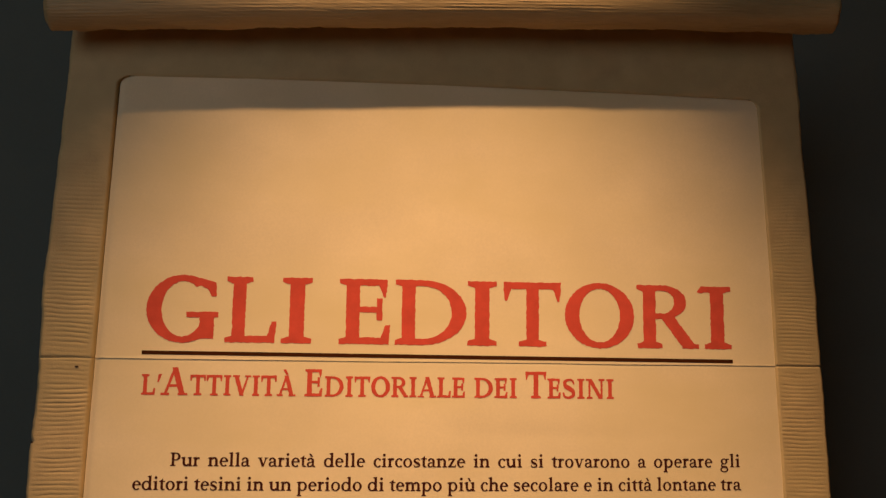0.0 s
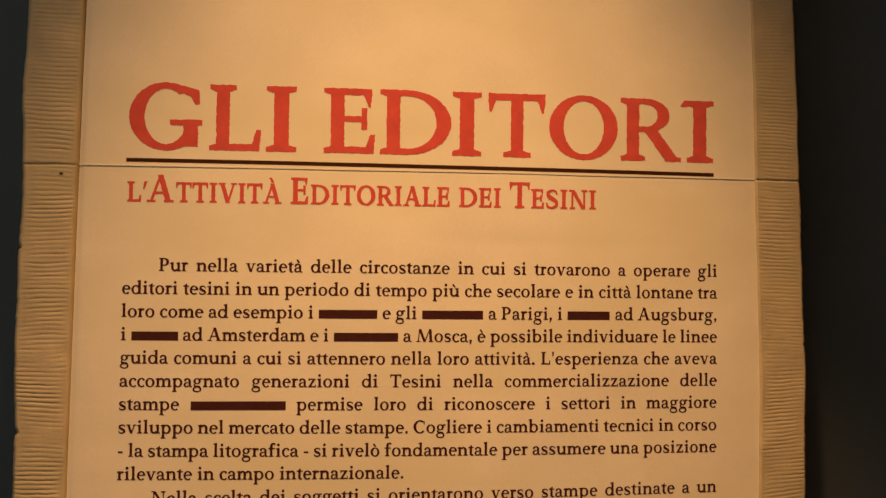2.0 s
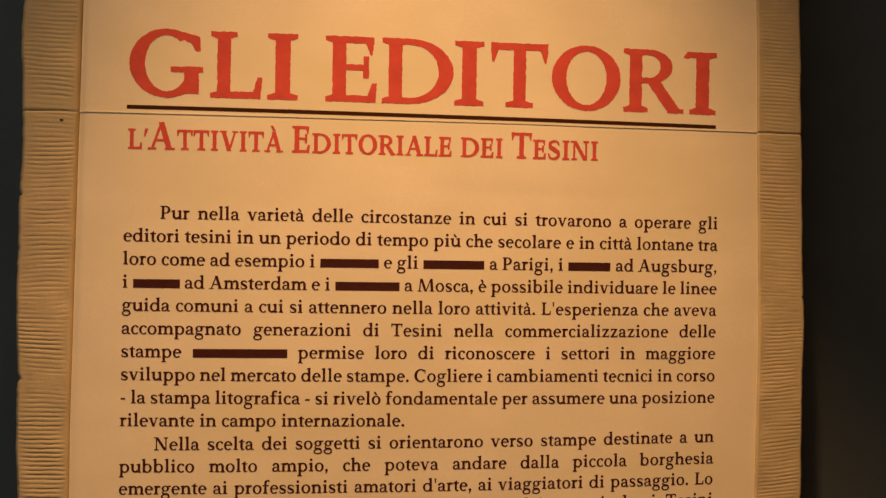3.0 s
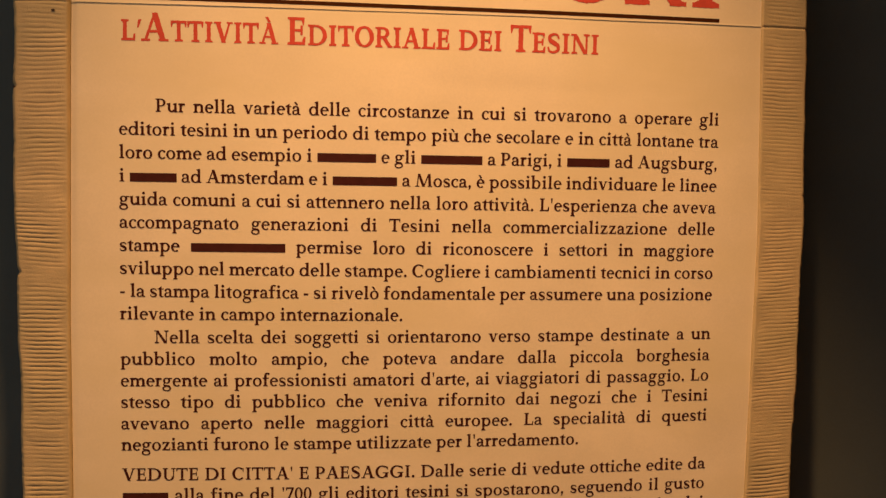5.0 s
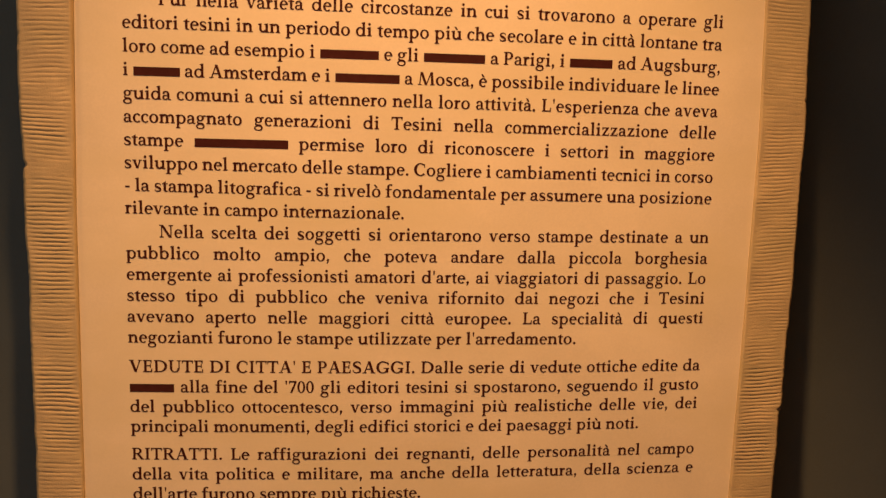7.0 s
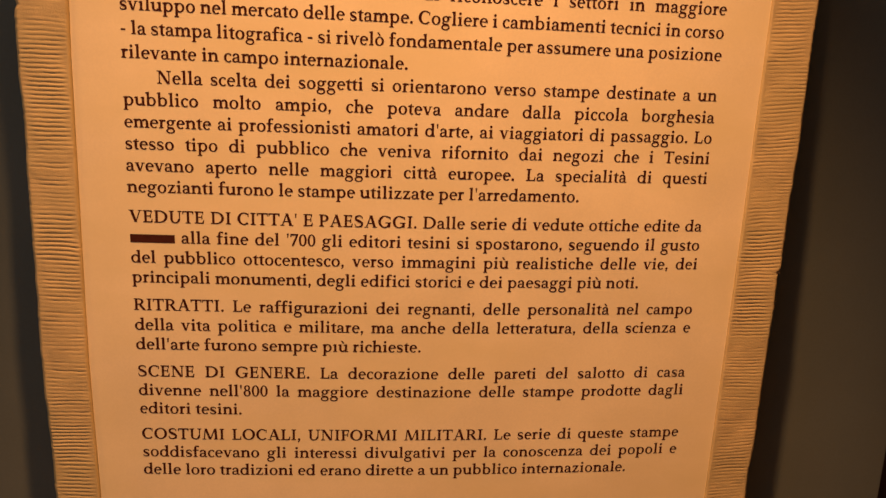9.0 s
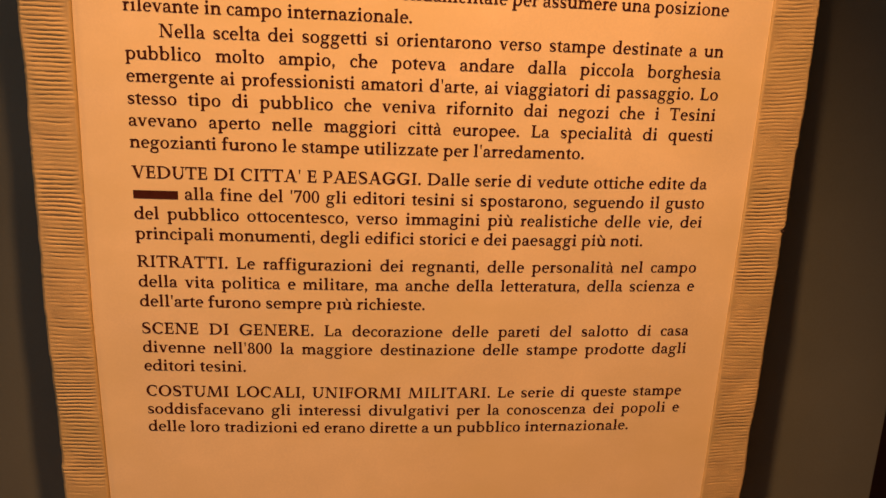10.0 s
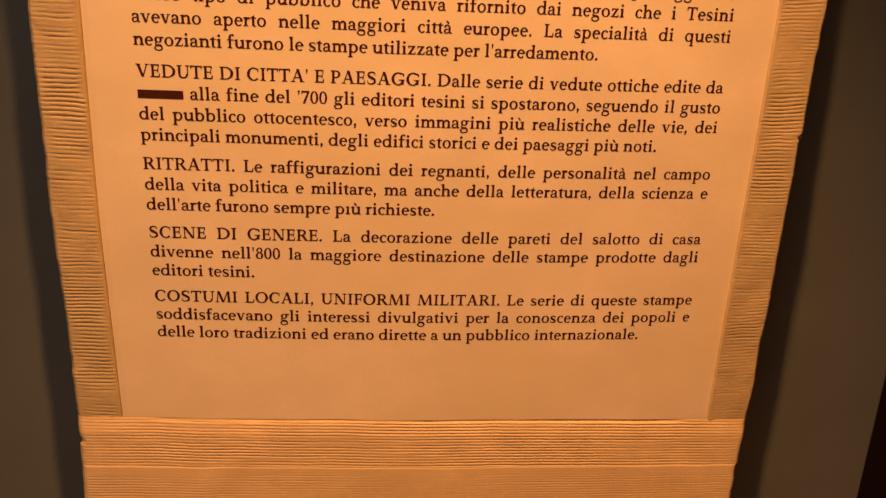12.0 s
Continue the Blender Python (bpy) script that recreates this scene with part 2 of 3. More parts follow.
def border_strip(side, z0, z1, label):
    """One upright ribbed strip; its long edges turn back."""
    zs = np.linspace(z0, z1, int((z1 - z0) / 0.00040))
    us = np.linspace(0, 1, 52)
    z, u = np.meshgrid(zs, us, indexing="ij")
    a, b = (outer_left(z), inner_left(z)) if side < 0 else (inner_right(z), outer_right(z))
    x = a + u * (b - a)
    outside, inside = (x - a, b - x) if side < 0 else (b - x, x - a)
    fade = np.clip((inside - np.interp(z, (1.3, 1.5), (0.0010, 0.0016)) - 0.003 * bumps(z * 110, 1.5, 2)) / 0.004, 0, 1) * np.clip((outside - 0.002 - 0.005 * bumps(z * 90, 4.5, 3)) / 0.006, 0.25, 1)
    fade = fade * np.interp(z, (1.06, 1.13, 1.25, 1.40, 1.60, 1.70, 1.76), (0.8, 0.95, 1.0, 0.8, 0.6, 0.35, 0.0))
    lift = 0.0013 + 0.0004 * bumps(x * 70, z * 45, 6)
    y = bow(x) + 0.5 * section(0.5 * (z0 + z1)) - lift - ribs(x, z, 2 if side < 0 else 5, 0.5 * (a + b), fade * (0.95 if side < 0 else 0.68), 0.0028 if side < 0 else 0.0026)
    y = y + 0.0030 * np.exp(-(outside / 0.0014) ** 2) + (np.interp(z, (1.2, 1.45, 1.6), (0.0010, 0.0014, 0.0030)) * np.exp(-(inside / 0.0007) ** 2) if side < 0 else 0.0014 * np.exp(-(inside / 0.0004) ** 2) - 0.0006 * np.exp(-inside / 0.005) * (1 - np.exp(-(inside / 0.0006) ** 2))) * np.clip((1.7765 - z) / 0.003, 0, 1)
    y = y + (0.0007 + 0.0004 * bumps(x * 160, 2.2, 3)) * np.exp(-((z - SEAM) / 0.0007) ** 2)
    # turned edges, running back to the core
    first, last = (x[:, :1], x[:, -1:])
    x = np.concatenate([first, x, last], 1)
    y = np.concatenate([y[:, :1] + 0.006, y, y[:, -1:] + 0.006], 1)
    z = np.concatenate([z[:, :1], z, z[:, -1:]], 1)
    return sheet_object("side_border", x, y, z, HIDE, panel, label)


def top_border():
    z, u = np.meshgrid(np.linspace(SHEET_TOP, 1.835, 70), np.linspace(0, 1, 260), indexing="ij")
    a, b = outer_left(z), outer_right(z)
    x = a + u * (b - a)
    outside = np.minimum(x - a, b - x)
    within = np.clip((inner_right(1.78) - np.abs(x)) / 0.004, 0, 1)
    y = bow(x) - 0.5 * PROUD - 0.0013 - 0.0004 * bumps(x * 70, z * 45, 6) + 0.0008 * within * np.exp(-((z - SHEET_TOP) / 0.0009) ** 2)
    y = y + 0.0030 * np.exp(-(outside / 0.0014) ** 2) - 0.00005 * bumps(x * 900, z * 1100, 3)
    x, y, z = [np.concatenate([g[:, :1], g, g[:, -1:]], 1) for g in (x, y, z)]
    y[:, 0] += 0.006
    y[:, -1] += 0.006
    return sheet_object("top_border", x, y, z, HIDE, panel, "smooth tan upper border")


def bottom_border():
    """The ribbed lower band and the fold below it."""
    z, u = np.meshgrid(np.linspace(-0.0395, 0.0, 180), np.linspace(0, 1, 300), indexing="ij")
    a, b = outer_left(1.05 + z), outer_right(1.05 + z)
    x = a + u * (b - a)
    edge = np.minimum(x - a, b - x)
    zz = band_top(x) + z
    rib = ribs(x * 0.35, z + 0.004 * (x + 0.2), 1, 0.0, 1.05, 0.0024, 0.11) * np.clip(0.15 + edge / 0.07, 0, 1)
    y = bow(x) - 0.0004 - 0.0018 * np.clip((np.abs(x) - 0.195) / 0.045, 0, 1) - 0.0014 * np.clip(-z / 0.012, 0, 1) + 0.055 * z - rib * np.clip(-z / 0.003, 0.1, 1) + 0.0012 * np.clip(0.15 + 0.8 * bumps(x * 31, 1.7, 6) + 6.0 * np.clip(x + 0.02, 0, 0.15), 0, 1) * np.clip((0.205 - np.abs(x)) / 0.02, 0, 1) * np.exp(-((z + 0.0016) / 0.0010) ** 2) + 0.0035 * np.exp(-(edge / 0.0016) ** 2)
    x, y, zz = [np.concatenate([g[:, :1], g, g[:, -1:]], 1) for g in (x, y, zz)]
    y[:, 0] += 0.006
    y[:, -1] += 0.006
    sheet_object("bottom_border", x, y, zz, BAND_HIDE, panel, "horizontally ribbed tan lower border")
    z, u = np.meshgrid(np.linspace(-0.115, 0.0, 320), np.linspace(0, 1, 300), indexing="ij")
    a, b = outer_left(1.0 + z) + 0.0006, outer_right(1.005 + z) - 0.0004
    x = a + u * (b - a)
    edge = np.minimum(x - a, b - x)
    zz = band_top(x) - 0.0383 + z + 0.0005 * bumps(x * 60, 1.1, 4)
    rib = ribs(x * 0.3, z, 4, 0.0, 0.34, 0.0022, 0.16) * np.clip(-z / 0.01, 0.15, 1)
    curl = -0.022 * np.clip((-z - 0.04) / 0.075, 0, 1) ** 2
    y = bow(x) - 0.0047 - 0.0018 * np.clip((np.abs(x) - 0.195) / 0.045, 0, 1) + 0.05 * z - rib + curl + 0.004 * np.exp(-(edge / 0.0018) ** 2) + 0.0005 * np.exp(-(z / 0.0008) ** 2)
    x, y, zz = [np.concatenate([g[:, :1], g, g[:, -1:]], 1) for g in (x, y, zz)]
    y[:, 0] += 0.006
    y[:, -1] += 0.006
    sheet_object("bottom_fold", x, y, zz, BAND_HIDE, panel, "overlapping tan fold at the foot of the scroll")


def top_roll():
    """The upper end rolls forward over itself and ends in a torn edge."""
    r = 0.0155
    angle, u = np.meshgrid(np.concatenate([np.linspace(0, 250, 300), np.linspace(251, 272, 14)]), np.linspace(0, 1, 900), indexing="ij")
    torn = 2.5 * bumps(u * 40, 0.2, 5) + 2 * bumps(u * 110, 4.2, 6) + 1.4 * bumps(u * 300, 6.2, 1) + 5 * bumps(u * 18, 8.2, 7) + 24 * np.clip(bumps(u * 60, 2.7, 3) - 0.72, 0, 1)
    turn = np.radians(np.minimum(angle, 256 + torn))
    zc = 1.8248 + 0.044 * (u - 0.5) * 0.515
    squeeze = 1 + 0.018 * bumps(u * 9, 1.3, 2)
    x = -0.2555 + u * 0.519 + 0.0012 * bumps(angle / 40, u * 3, 3)
    edge = np.minimum(u, 1 - u) * 0.519
    rr = (r * squeeze - 0.006 * np.exp(-(edge / 0.0025) ** 2)
          + 0.00024 * (0.5 + 0.5 * np.sin(angle / 7.6 * 6.283 + 1.3 * bumps(u * 10, angle / 30, 4))) * np.clip(0.45 + 0.9 * bumps(u * 24, angle / 14, 5), 0, 1)
          + 0.0003 * bumps(u * 16, angle / 50, 6))
    y = bow(x) - 0.0025 - r - 0.001 + rr * np.cos(turn)
    z = zc + rr * np.sin(turn)
    sheet_object("top_roll", x, y, z, SHADED_HIDE, panel, "rolled-over upper end in shade-darkened brown hide with a torn edge", flip=True)
    # the inner face of the rolled hide
    sheet_object("roll_lining", x, bow(x) - 0.0035 - r + (rr - 0.0016) * np.cos(turn), zc + (rr - 0.0016) * np.sin(turn), HIDE, panel)


def core():
    # unseen backing, added to keep light out of the panel's gaps
    z, u = np.meshgrid(np.linspace(0.93, 1.83, 30), np.linspace(-0.236, 0.236, 40), indexing="ij")
    ob = sheet_object("core_board", u, bow(u) + 0.0045, z, CORE, panel, "unseen dark backing board that blocks light behind the parchment")
    thick = ob.modifiers.new("thickness", "SOLIDIFY")
    thick.thickness, thick.offset = 0.016, -1.0
    for sx in (-0.14, 0.14):
        box("mounting_block", (sx - 0.03, 0.012, 1.30), (sx + 0.03, WALL_Y + 0.001, 1.50), CORE, panel, 0.002)


def stain(x0, z0, size, seed, lift):
    """A small dark spot with a ragged outline, lying on the hide."""
    ring_of = [(x0 + size * (1 + 0.4 * float(bumps(k * 1.7, 0.3, seed))) * math.cos(k * math.pi / 7), z0 + 0.5 * size * (1 + 0.4 * float(bumps(k * 1.3, 5.3, seed))) * math.sin(k * math.pi / 7)) for k in range(14)]
    verts = [(x, float(bow(x)) - lift, z) for x, z in ring_of]
    mesh_object("stain", verts, [list(range(14))], STAIN, panel, False, "small dark spot on the border")


stain(-0.2287, 1.5915, 0.0012, 1, 0.0021)
stain(0.2548, 1.2698, 0.0017, 2, 0.0012)
stain(-0.2532, 1.5455, 0.0010, 3, 0.0005)
lower = printed_sheet(SHEET_BOTTOM - 0.004, SEAM + 0.0004, "cream paper printed with lines of dark Italian text")
upper = printed_sheet(SEAM, SHEET_TOP + 0.003, "cream paper with a large red printed title")
for side in (-1, 1):
    border_strip(side, 1.0558 if side < 0 else 1.0468, SEAM + 0.0004, "tan border pressed with fine horizontal ribs")
    border_strip(side, SEAM, SHEET_TOP, "tan border with faint ribs fading upwards")
top_border()
bottom_border()
top_roll()
core()


# ---- lettering: a bold old-style roman, drawn as strokes, bowls and serifs in a square of height 1 ----
XH, CAP, ASC, DESC = 0.47, 0.70, 0.735, -0.265
STEM, HAIR, FOOT = 0.128, 0.058, 0.043


def ring(cx, cy, rx, ry, wide=STEM, thin=HAIR, a0=0.0, a1=360.0, lean=0.0):
    """A bowl or part of one, thick at the sides and thin above and below."""
    n = max(6, int(abs(a1 - a0) / 10))
    angles = [radians(a0 + (a1 - a0) * k / n) for k in range(n + 1)]
    out = [(cx + rx * math.cos(a), cy + ry * math.sin(a)) for a in angles]
    ins = [(cx + (rx - wide) * math.cos(a + lean), cy + (ry - thin) * math.sin(a + lean)) for a in angles]
    return [[out[k], out[k + 1], ins[k + 1], ins[k]] for k in range(n)]


def line(x0, y0, x1, y1, w):
    """A slanting stroke of horizontal width w, cut level at both ends."""
    return [[(x0 - w / 2, y0), (x0 + w / 2, y0), (x1 + w / 2, y1), (x1 - w / 2, y1)]]


def bar(x0, x1, y, t=HAIR):
    return [[(x0, y), (x1, y), (x1, y + t), (x0, y + t)]]


def foot(x, y, w=STEM, left=0.055, right=0.055, up=1):
    """A bracketed serif at the end of a stem that starts at x."""
    return [[(x - left, y), (x + w + right, y), (x + w + right, y + up * FOOT * 0.95), (x + w, y + up * FOOT * 1.5), (x, y + up * FOOT * 1.5), (x - left, y + up * FOOT * 0.95)]]


def flag(x, y):
    """The slanting serif on the upper left of a small letter's stem."""
    return [[(x - 0.065, y - 0.060), (x + 0.02, y - 0.10), (x + STEM, y - 0.04), (x + STEM, y + 0.012), (x + 0.05, y - 0.005), (x - 0.065, y - 0.028)]]


def stem(x, y0, y1, w=STEM):
    return [[(x, y0), (x + w, y0), (x + w, y1), (x, y1)]]


def beak(x, y, tall, wide=0.06):
    """The upright tip at the end of a letter's arm."""
    return [[(x - wide, y), (x, y), (x + 0.012, y + tall), (x - 0.03, y + tall)]]


def dot(cx, cy, r=0.072):
    return [[(cx + r * math.cos(k * math.pi / 6), cy + r * math.sin(k * math.pi / 6)) for k in range(12)]]


def brush(points, widths):
    """A curved stroke along points."""
    pts = [Vector(p) for p in points]
    fine, size = [], []
    for k in range(len(pts) - 1):
        p0, p1, p2, p3 = pts[max(k - 1, 0)], pts[k], pts[k + 1], pts[min(k + 2, len(pts) - 1)]
        for s in range(5):
            t = s / 5
            fine.append(0.5 * (2 * p1 + (p2 - p0) * t + (2 * p0 - 5 * p1 + 4 * p2 - p3) * t * t + (3 * p1 - p0 - 3 * p2 + p3) * t ** 3))
            size.append(widths[k] + (widths[k + 1] - widths[k]) * t)
    fine.append(pts[-1])
    size.append(widths[-1])
    rims = []
    for k, p in enumerate(fine):
        way = (fine[min(k + 1, len(fine) - 1)] - fine[max(k - 1, 0)]).normalized()
        side = Vector((-way.y, way.x)) * size[k] / 2
        rims.append((tuple(p + side), tuple(p - side)))
    return [[rims[k][0], rims[k + 1][0], rims[k + 1][1], rims[k][1]] for k in range(len(rims) - 1)]


def hump(x0, x1):
    """The arch of n, m and h from one stem to the next, with the right stem and its foot."""
    c, r = (x0 + x1) / 2, (x1 - x0) / 2
    return ring(c, 0.29, r, 0.19, STEM, 0.085, 0, 150) + stem(x1 - STEM, 0, 0.30) + foot(x1 - STEM, 0)


GLYPHS = {}


def glyph(sign, advance, *pieces):
    GLYPHS[sign] = (advance / 1000, [poly for piece in pieces for poly in piece])


glyph(" ", 250)
glyph("i", 333, stem(0.105, 0, XH), flag(0.105, XH), foot(0.105, 0), dot(0.165, 0.640))
glyph("ı", 333, stem(0.105, 0, XH), flag(0.105, XH), foot(0.105, 0))
glyph("l", 333, stem(0.105, 0, ASC), flag(0.105, ASC), foot(0.105, 0))
glyph("n", 611, stem(0.085, 0, XH), flag(0.085, XH), foot(0.085, 0), hump(0.15, 0.535))
glyph("m", 889, stem(0.085, 0, XH), flag(0.085, XH), foot(0.085, 0), hump(0.15, 0.51), hump(0.45, 0.815))
glyph("h", 611, stem(0.085, 0, ASC), flag(0.085, ASC), foot(0.085, 0), hump(0.15, 0.535))
glyph("r", 389, stem(0.085, 0, XH), flag(0.085, XH), foot(0.085, 0), ring(0.285, 0.30, 0.14, 0.17, 0.10, 0.08, 55, 165), dot(0.325, 0.415, 0.055))
glyph("u", 611, stem(0.075, 0.15, XH), flag(0.075, XH), ring(0.28, 0.18, 0.205, 0.19, STEM, 0.085, 180, 335), stem(0.41, 0.0, XH), flag(0.41, XH), foot(0.41, 0, STEM, 0.0, 0.055))
glyph("o", 556, ring(0.278, 0.232, 0.242, 0.246, 0.118, 0.050, 0, 360, 0.12))
glyph("c", 444, ring(0.268, 0.232, 0.236, 0.246, 0.120, 0.055, 52, 312, 0.10), dot(0.375, 0.385, 0.052))
glyph("e", 500, ring(0.262, 0.232, 0.228, 0.246, 0.118, 0.055, 5, 312, 0.10), bar(0.09, 0.47, 0.235, 0.050))
glyph("b", 611, stem(0.075, 0.0, ASC), flag(0.075, ASC), ring(0.315, 0.232, 0.242, 0.246, 0.118, 0.060, -155, 150))
glyph("d", 611, stem(0.400, 0.0, ASC), flag(0.400, ASC), foot(0.400, 0, STEM, 0, 0.055), ring(0.275, 0.232, 0.242, 0.246, 0.118, 0.060, 30, 335))
glyph("p", 611, stem(0.090, DESC, XH), flag(0.090, XH), foot(0.090, DESC), ring(0.325, 0.232, 0.242, 0.246, 0.118, 0.060, -150, 150))
glyph("q", 611, stem(0.400, DESC, XH), foot(0.400, DESC), ring(0.275, 0.232, 0.242, 0.246, 0.118, 0.060, 30, 335))
glyph("a", 500, stem(0.300, 0.03, 0.33, 0.115), ring(0.225, 0.31, 0.190, 0.168, 0.115, 0.060, 0, 150), dot(0.105, 0.355, 0.050),
      ring(0.190, 0.125, 0.155, 0.135, 0.105, 0.050, 60, 330), line(0.19, 0.205, 0.34, 0.285, 0.09), bar(0.360, 0.485, 0.0, 0.055))
glyph("g", 556, ring(0.255, 0.318, 0.195, 0.162, 0.110, 0.048), ring(0.255, -0.125, 0.235, 0.150, 0.085, 0.055),
      brush([(0.15, 0.18), (0.10, 0.10), (0.16, 0.045), (0.36, 0.02), (0.44, -0.06)], [0.05, 0.06, 0.08, 0.085, 0.07]), bar(0.39, 0.545, 0.405, 0.065))
glyph("s", 444, brush([(0.375, 0.345), (0.33, 0.425), (0.22, 0.450), (0.105, 0.395), (0.115, 0.295), (0.24, 0.225), (0.345, 0.155), (0.345, 0.065), (0.22, 0.018), (0.10, 0.045), (0.06, 0.13)],
                      [0.035, 0.050, 0.058, 0.085, 0.105, 0.125, 0.105, 0.085, 0.058, 0.050, 0.035]))
glyph("t", 333, stem(0.095, 0.09, 0.52), bar(0.015, 0.325, XH - 0.055, 0.055), [[(0.05, XH - 0.01), (0.217, XH - 0.01), (0.217, 0.60)]], ring(0.235, 0.125, 0.140, 0.135, 0.12, 0.065, 180, 310))
glyph("f", 389, stem(0.105, 0, 0.58), foot(0.105, 0), bar(0.02, 0.36, XH - 0.055, 0.055), ring(0.275, 0.575, 0.170, 0.170, STEM, 0.060, 60, 180), dot(0.345, 0.690, 0.052))
glyph("v", 556, line(0.115, XH, 0.285, 0, 0.125), line(0.445, XH, 0.290, 0, 0.065), bar(0.015, 0.225, XH - 0.04, 0.04), bar(0.365, 0.54, XH - 0.04, 0.04))
glyph("z", 500, bar(0.06, 0.445, XH - 0.06, 0.06), bar(0.045, 0.46, 0, 0.062), line(0.125, 0.03, 0.375, XH - 0.03, 0.125), beak(0.46, 0, 0.14), beak(0.115, XH - 0.13, 0.12))
ACCENT = line(0.300, 0.525, 0.190, 0.690, 0.095)
for plain, accented in ("aà", "eè", "oò"):
    glyph(accented, GLYPHS[plain][0] * 1000, GLYPHS[plain][1], ACCENT)
glyph("ù", 611, GLYPHS["u"][1], [[(x + 0.03, y) for x, y in ACCENT[0]]])
glyph(".", 250, dot(0.125, 0.055, 0.074))
glyph(",", 250, dot(0.125, 0.055, 0.072), [[(0.13, 0.03), (0.195, 0.055), (0.155, -0.075), (0.075, -0.145), (0.06, -0.12)]])
glyph("'", 227, [[(0.065, 0.71), (0.165, 0.71), (0.135, 0.46), (0.095, 0.46)]])
glyph("’", 227, [[(0.100, 0.71), (0.205, 0.71), (0.090, 0.45), (0.050, 0.45)]])
glyph("-", 333, bar(0.045, 0.29, 0.195, 0.085))
glyph("0", 500, ring(0.25, 0.345, 0.222, 0.355, 0.115, 0.050))
glyph("8", 500, ring(0.25, 0.530, 0.175, 0.170, 0.095, 0.048), ring(0.25, 0.195, 0.215, 0.205, 0.115, 0.050))
glyph("7", 500, bar(0.045, 0.47, 0.615, 0.085), line(0.175, 0, 0.425, 0.64, 0.115), beak(0.095, 0.53, 0.12))


def capital_stem(x, w=0.130):
    return stem(x, 0, CAP, w) + foot(x, 0, w, 0.070, 0.070) + foot(x, CAP, w, 0.070, 0.070, -1)


def arm(x0, x1, y, up, t=0.060, tip=0.17):
    """A level arm of E, F, L or T with an upright tip at its end; up: +1 when the tip rises."""
    low = y if up > 0 else y - t
    tip_piece = [[(x1 - 0.075, low + (t if up > 0 else 0)), (x1, low), (x1 + 0.015 * up, y + up * tip), (x1 - 0.028, y + up * tip)]]
    return bar(x0, x1, low, t) + tip_piece


glyph("I", 389, capital_stem(0.130))
glyph("Í", 389, stem(0.130, 0, CAP, 0.130), foot(0.130, 0, 0.130, 0.065, 0.070), foot(0.130, CAP, 0.130, 0.09, 0.075, -1), [[(0.000, 0.640), (0.030, 0.628), (0.10, 0.655), (0.10, CAP), (0.035, CAP)]])
glyph("L", 611, capital_stem(0.115), arm(0.20, 0.565, 0, 1, 0.062, 0.22))
glyph("E", 611, capital_stem(0.110), arm(0.20, 0.545, 0, 1, 0.062, 0.20), arm(0.20, 0.525, CAP, -1, 0.062, 0.19), bar(0.2, 0.46, 0.345, 0.052), stem(0.425, 0.26, 0.49, 0.05))
glyph("F", 556, capital_stem(0.110), arm(0.20, 0.520, CAP, -1, 0.062, 0.19), bar(0.2, 0.45, 0.335, 0.052), stem(0.415, 0.25, 0.48, 0.05))
glyph("T", 667, stem(0.268, 0, CAP), foot(0.268, 0, STEM, 0.08, 0.08), arm(0.33, 0.640, CAP, -1, 0.068, 0.20), [[(0.660 - x, y) for x, y in poly] for poly in arm(0.33, 0.640, CAP, -1, 0.068, 0.20)])
glyph("D", 833, capital_stem(0.120), ring(0.345, 0.35, 0.440, 0.350, 0.145, 0.056, -90, 90), bar(0.2, 0.35, 0, 0.056), bar(0.2, 0.35, CAP - 0.056, 0.056))
glyph("O", 833, ring(0.416, 0.35, 0.375, 0.362, 0.148, 0.056, 0, 360, 0.10))
glyph("C", 722, ring(0.400, 0.35, 0.362, 0.362, 0.148, 0.058, 48, 314, 0.06), [[(0.615, 0.46), (0.655, 0.46), (0.655, 0.675), (0.60, 0.62)]])
glyph("G", 833, ring(0.410, 0.35, 0.372, 0.362, 0.148, 0.058, 50, 322, 0.06), [[(0.550, 0.685), (0.63, 0.667), (0.70, 0.645), (0.735, 0.632), (0.745, 0.49), (0.700, 0.49), (0.660, 0.570), (0.55, 0.625)]], stem(0.590, 0.035, 0.30, 0.140), bar(0.455, 0.775, 0.265, 0.048))
glyph("R", 722, capital_stem(0.110), ring(0.330, 0.515, 0.255, 0.185, 0.128, 0.054, -90, 90), bar(0.2, 0.34, 0.330, 0.052), bar(0.2, 0.34, CAP - 0.054, 0.054), line(0.615, 0.02, 0.365, 0.36, 0.150), bar(0.545, 0.72, 0, 0.042))
glyph("P", 611, capital_stem(0.105), ring(0.310, 0.495, 0.250, 0.205, 0.128, 0.054, -90, 90), bar(0.2, 0.32, 0.290, 0.052), bar(0.2, 0.32, CAP - 0.054, 0.054))
glyph("A", 778, line(0.125, 0, 0.385, CAP, 0.062), line(0.615, 0, 0.385, CAP + 0.01, 0.145), bar(0.22, 0.56, 0.215, 0.050), bar(0.02, 0.245, 0, 0.040), bar(0.495, 0.755, 0, 0.040))
glyph("V", 778, line(0.165, CAP, 0.405, 0, 0.145), line(0.645, CAP, 0.405, 0, 0.062), bar(0.03, 0.30, CAP - 0.04, 0.040), bar(0.54, 0.755, CAP - 0.04, 0.040))
glyph("N", 833, stem(0.135, 0, CAP, 0.060), stem(0.640, 0, CAP, 0.060), line(0.180, CAP, 0.635, 0, 0.150), foot(0.135, 0, 0.06, 0.085, 0.085), foot(0.640, CAP, 0.06, 0.085, 0.085, -1), bar(0.03, 0.20, CAP - 0.04, 0.04))
